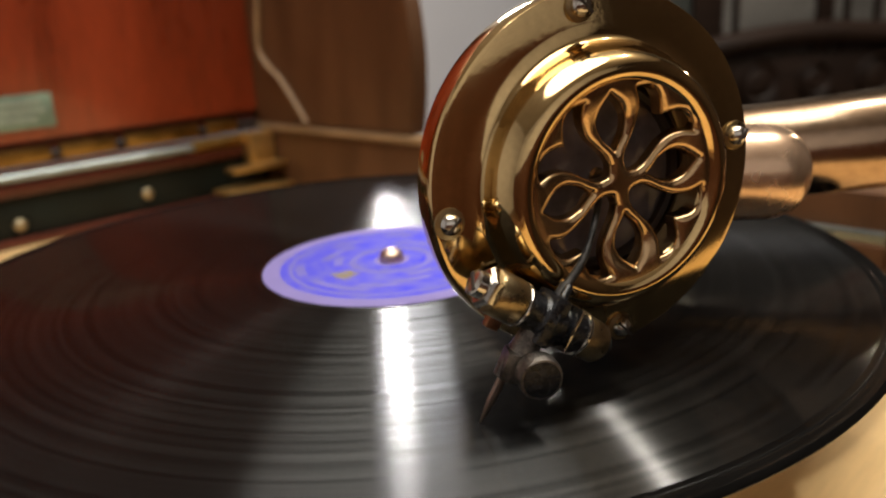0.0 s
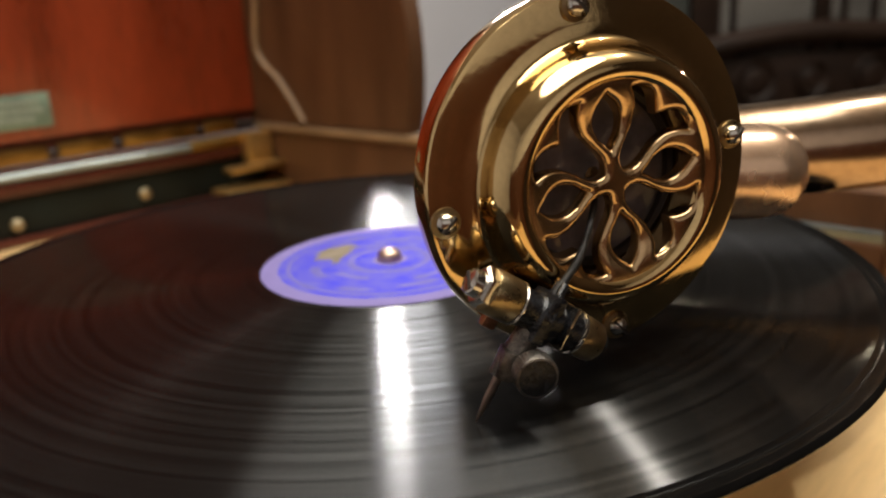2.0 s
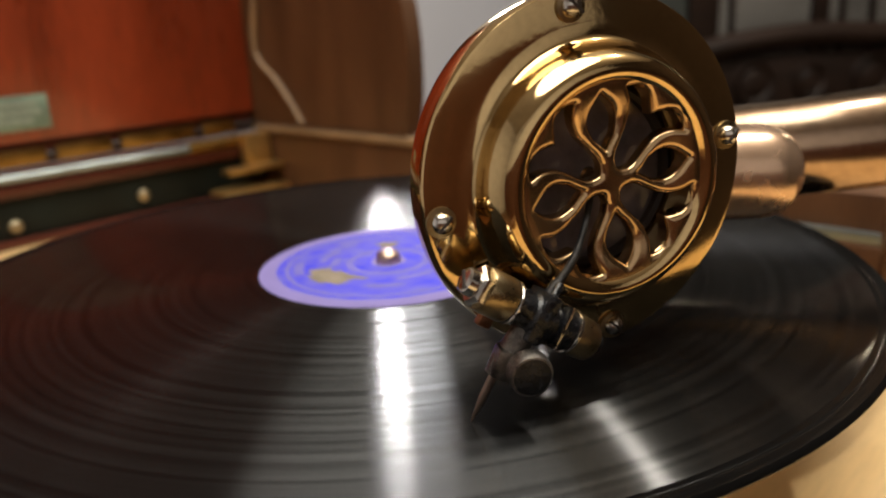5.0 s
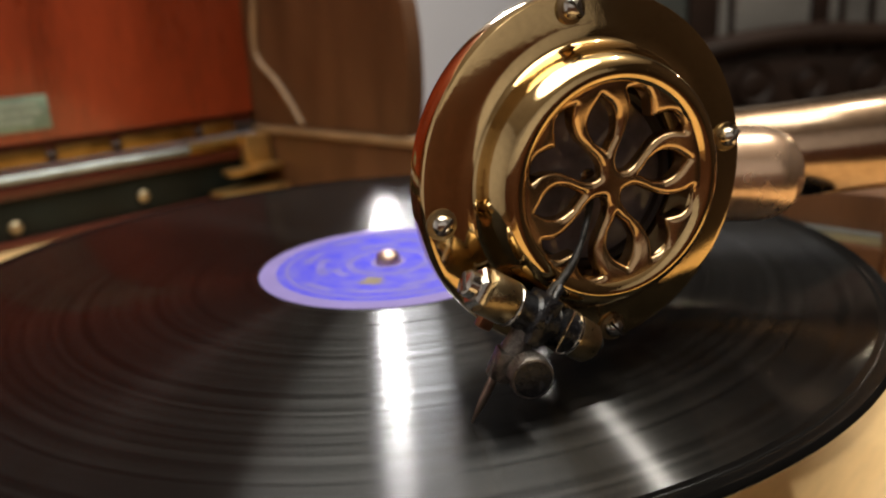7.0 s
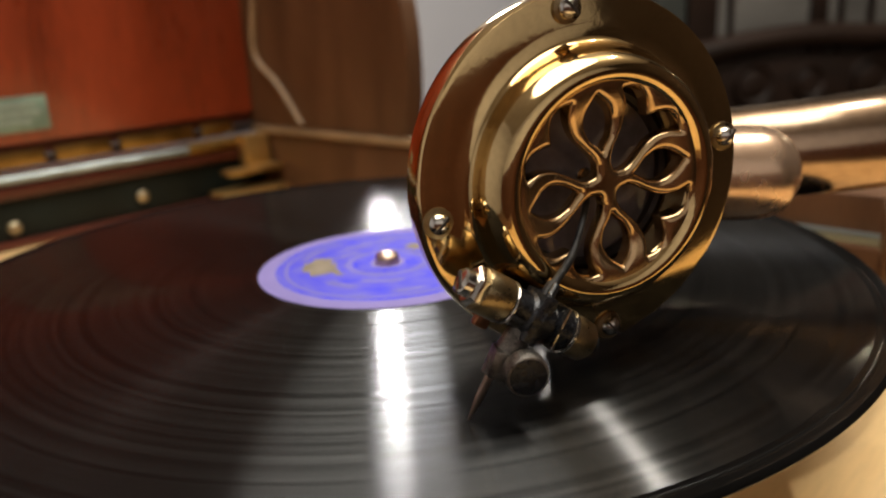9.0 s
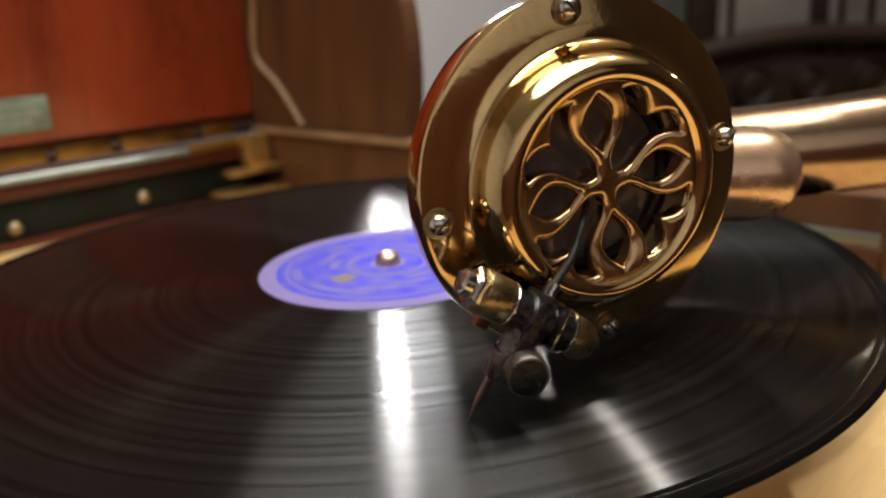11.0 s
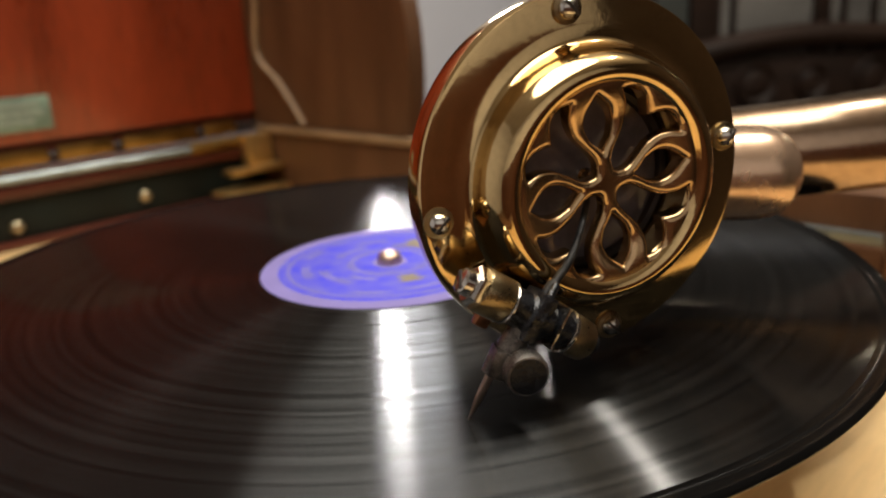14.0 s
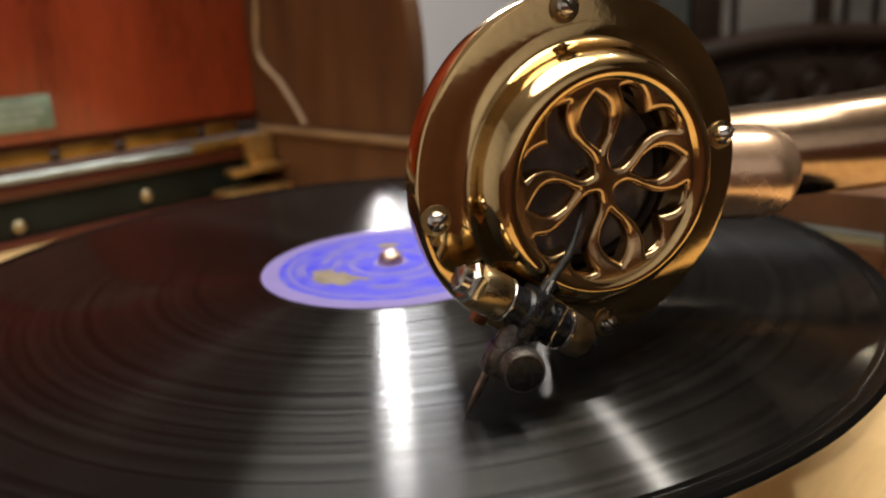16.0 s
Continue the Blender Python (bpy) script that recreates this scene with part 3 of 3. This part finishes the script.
        gap = side + scal[1:] + scal2[1:] + list(reversed(other))[1:] + smooth2([(1.5, 3.6), (1.9, 1.9), (3.6, 1.5)])[1:-1]
        holes.append([(x * mm, y * mm) for x, y in turn(gap, a)])
    put("grille", cast_grille(0.0178, holes), GRILLE_BRASS, label="pierced brass flower grille", m=face @ pose(0, 0, 0.0050))
    put("diaphragm", lathe([(0, -0.0020), (0.0166, -0.0020), (0.0166, -0.0024), (0, -0.0024)], 96), MICA, label="smoky mica diaphragm")
    put("gasket", lathe([(0.0150, -0.0019), (0.0152, -0.0008), (0.0160, -0.0004), (0.0168, -0.0010), (0.0168, -0.0019)], 96), RUBBER)
    # stylus bar, its pivot and the needle
    put("stylus_bar", tube(glide([(-0.0005, -0.0004, -0.0016), (-0.0020, -0.0034, 0.0022), (-0.0080, -0.0102, 0.0080), (-0.0130, -0.0147, 0.0099), (-0.0172, -0.0188, 0.0104)]), [0.0006] * 16 + [0.0007] * 8 + [0.0011] * 9, 12), DARK_STEEL)
    put("diaphragm_nut", lathe([(0, -0.0010), (0.0012, -0.0011), (0.0016, -0.0016), (0.0016, -0.0020)], 24), NICKEL)
    A, B = Vector((-0.0276, -0.0121, 0.0100)), Vector((-0.0061, -0.0267, 0.0100))
    L = (B - A).length
    ax = face @ along(A, B)
    piv = put("pivot_barrel", lathe([(0, 0.2 * L), (0.0034, 0.2 * L), (0.0036, 0.21 * L), (0.0036, 0.27 * L), (0.0033, 0.29 * L), (0.0033, 0.40 * L), (0.0038, 0.42 * L), (0.0040, 0.50 * L), (0.0038, 0.57 * L),
                                     (0.0030, 0.58 * L), (0.0030, 0.61 * L), (0.0037, 0.62 * L), (0.0036, 0.80 * L), (0, 0.80 * L)], 40), GREASE, label="black enamelled pivot barrel", m=ax)
    put("brass_collar", lathe([(0.0025, 0.05 * L), (0.0036, 0.05 * L), (0.0038, 0.07 * L), (0.0038, 0.24 * L), (0.0036, 0.255 * L), (0.0025, 0.255 * L)], 40), WORN_BRASS, piv, "worn brass collar", ax)
    put("brass_collar", lathe([(0.0025, 0.76 * L), (0.0036, 0.76 * L), (0.0037, 0.78 * L), (0.0036, 0.93 * L), (0.0030, 0.96 * L), (0.0018, 0.965 * L)], 40), WORN_BRASS, piv, "worn brass collar", ax)
    put("pivot_nut", lathe([(0, -0.015 * L), (0.0030, -0.015 * L), (0.0035, 0.0), (0.0036, 0.045 * L), (0.0033, 0.06 * L), (0, 0.06 * L)], 6), NICKEL, piv, "bright hexagonal nut", ax)
    put("slotted_screw", lathe([(0, -0.085 * L), (0.0017, -0.085 * L), (0.0021, -0.075 * L), (0.0023, -0.02 * L), (0.0023, -0.01 * L), (0, -0.01 * L)], 28), NICKEL, piv, "bright slotted screw", ax)
    # dark bar in place of the shaded cut
    put("screw_slot", box(bmesh.new(), (-0.00035, -0.0019, -0.0890 * L), (0.00035, 0.0019, -0.0845 * L)), RUBBER, piv, "", ax @ pose(0, 0, 0, 0, 0, 35), False)
    put("worn_ring", lathe([(0.00365, 0.262 * L), (0.0038, 0.268 * L), (0.0038, 0.278 * L), (0.00365, 0.284 * L)], 40), NICKEL, piv, "rubbed bare metal ring", ax)
    put("worn_ring", lathe([(0.00372, 0.745 * L), (0.0040, 0.75 * L), (0.0040, 0.768 * L), (0.0037, 0.774 * L)], 40), NICKEL, piv, "rubbed bare metal ring", ax)
    put("pivot_screw", lathe([(0, 1.03 * L), (0.0014, 1.03 * L), (0.0020, 1.01 * L), (0.0021, 0.95 * L), (0, 0.95 * L)], 20), DARK_STEEL, piv, "", ax)
    put("bracket", box(bmesh.new(), (-0.0040, -0.0026, 0.0), (0.0040, 0.0030, 0.0096), 0.0008), WORN_BRASS, m=face @ pose(-0.0176, -0.0192, 0.0, 0, 0, -34))
    put("bracket_tab", box(bmesh.new(), (-0.0014, -0.0012, 0.0), (0.0014, 0.0012, 0.0020), 0.0006), COPPER, m=face @ pose(-0.0226, -0.0222, 0.0004, 0, 0, -34), label="reddish copper bracket tab")
    put("joint_block", box(bmesh.new(), (-0.0016, -0.0044, 0.0070), (0.0014, 0.0044, 0.0137), 0.0008), GREASE, piv, "", face @ pose(-0.0172, -0.0192, 0.0, 0, 0, -34))
    put("wedge", box(bmesh.new(), (0.0019, -0.0038, 0.0080), (0.0026, 0.0038, 0.0141), 0.0003), NICKEL, piv, "scratched steel wedge", face @ pose(-0.0172, -0.0192, 0.0, 0, 8, -30))
    put("saddle", tube(glide([(-0.0128, -0.0146, 0.0106), (-0.0148, -0.0162, 0.0118), (-0.0166, -0.0186, 0.0128), (-0.0186, -0.0212, 0.0122)]), [0.0008] * 8 + [0.0011] * 9 + [0.0013] * 8, 14), GREASE, piv, "scratched black saddle")
    tip, top = Vector((-0.02827, -0.0372, 0.00739)), Vector((-0.0248, -0.0279, 0.0100))
    chuck = put("needle_chuck", tube([(-0.0186, -0.0205, 0.0104), (-0.0210, -0.0236, 0.0103), (-0.0233, -0.0262, 0.0102), (-0.0247, -0.0284, 0.0100)], [0.0022, 0.0023, 0.0023, 0.0020], 16), WORN_STEEL, label="worn dark needle chuck")
    put("chuck_jaw", box(bmesh.new(), (-0.0020, -0.0024, -0.0018), (0.0018, 0.0026, 0.0020), 0.0006), WORN_STEEL, chuck, "square worn jaw", face @ pose(-0.0233, -0.0262, 0.0104, 8, -10, -22))
    d = (tip - top).normalized()
    put("needle", tube([top, tip - d * 0.0050, tip - d * 0.0012, tip], [0.00078, 0.00072, 0.00032, 0.00004], 14), STEEL, chuck, "pointed steel needle")
    axis = Vector((-0.16, -0.02, 0.97)).normalized()
    th = face @ along(Vector((-0.0203, -0.0265, 0.0107)), Vector((-0.0203, -0.0265, 0.0107)) + axis)
    bm = lathe([(0.0, 0.0005), (0.0016, 0.0005), (0.0017, 0.0024), (0.0030, 0.0026), (0.0036, 0.0030), (0.0036, 0.0056), (0.0034, 0.0060), (0.0029, 0.0061), (0.0027, 0.0056), (0.0, 0.0055)], 72)
    for v in bm.verts:
        r = math.hypot(v.co.x, v.co.y)
        if r > 0.0035 and round(math.atan2(v.co.y, v.co.x) / (2 * math.pi) * 72) % 2:
            v.co.x *= 0.95
            v.co.y *= 0.95
    knob = put("thumbscrew", bm, WORN_STEEL, arm, "knurled blackened thumbscrew", th)
    put("knob_face", lathe([(0.0031, 0.00612), (0.0026, 0.00618), (0.0, 0.0062)], 36), GREASE, knob, "black glossy face", th)
    return arm


ARM = tonearm()


def motions():
    steps = [i * 0.1 for i in range(161)]
    warp = Matrix.Rotation(radians(0.102), 4, (-math.sin(radians(7.5)) * -1, -math.cos(radians(7.5)), 0))
    walk(TURNTABLE, [(t, pose(0, 0, 0, 0, 0, SPIN * t)) for t in steps])
    walk(RECORD, [(t, pose(0, 0, 0, 0, 0, SPIN * t) @ warp) for t in steps])
    rows = []
    for t in steps:
        w = radians(458 * t)
        yaw = -0.040 - 0.055 * t + 0.029 * math.cos(w) - 0.076 * math.sin(w)
        rows.append((t, pose(PIVOT.x, PIVOT.y, PIVOT.z + 0.000012 * t + 0.00016 * math.sin(w), 0, 0, yaw)))
    walk(ARM, rows)


motions()
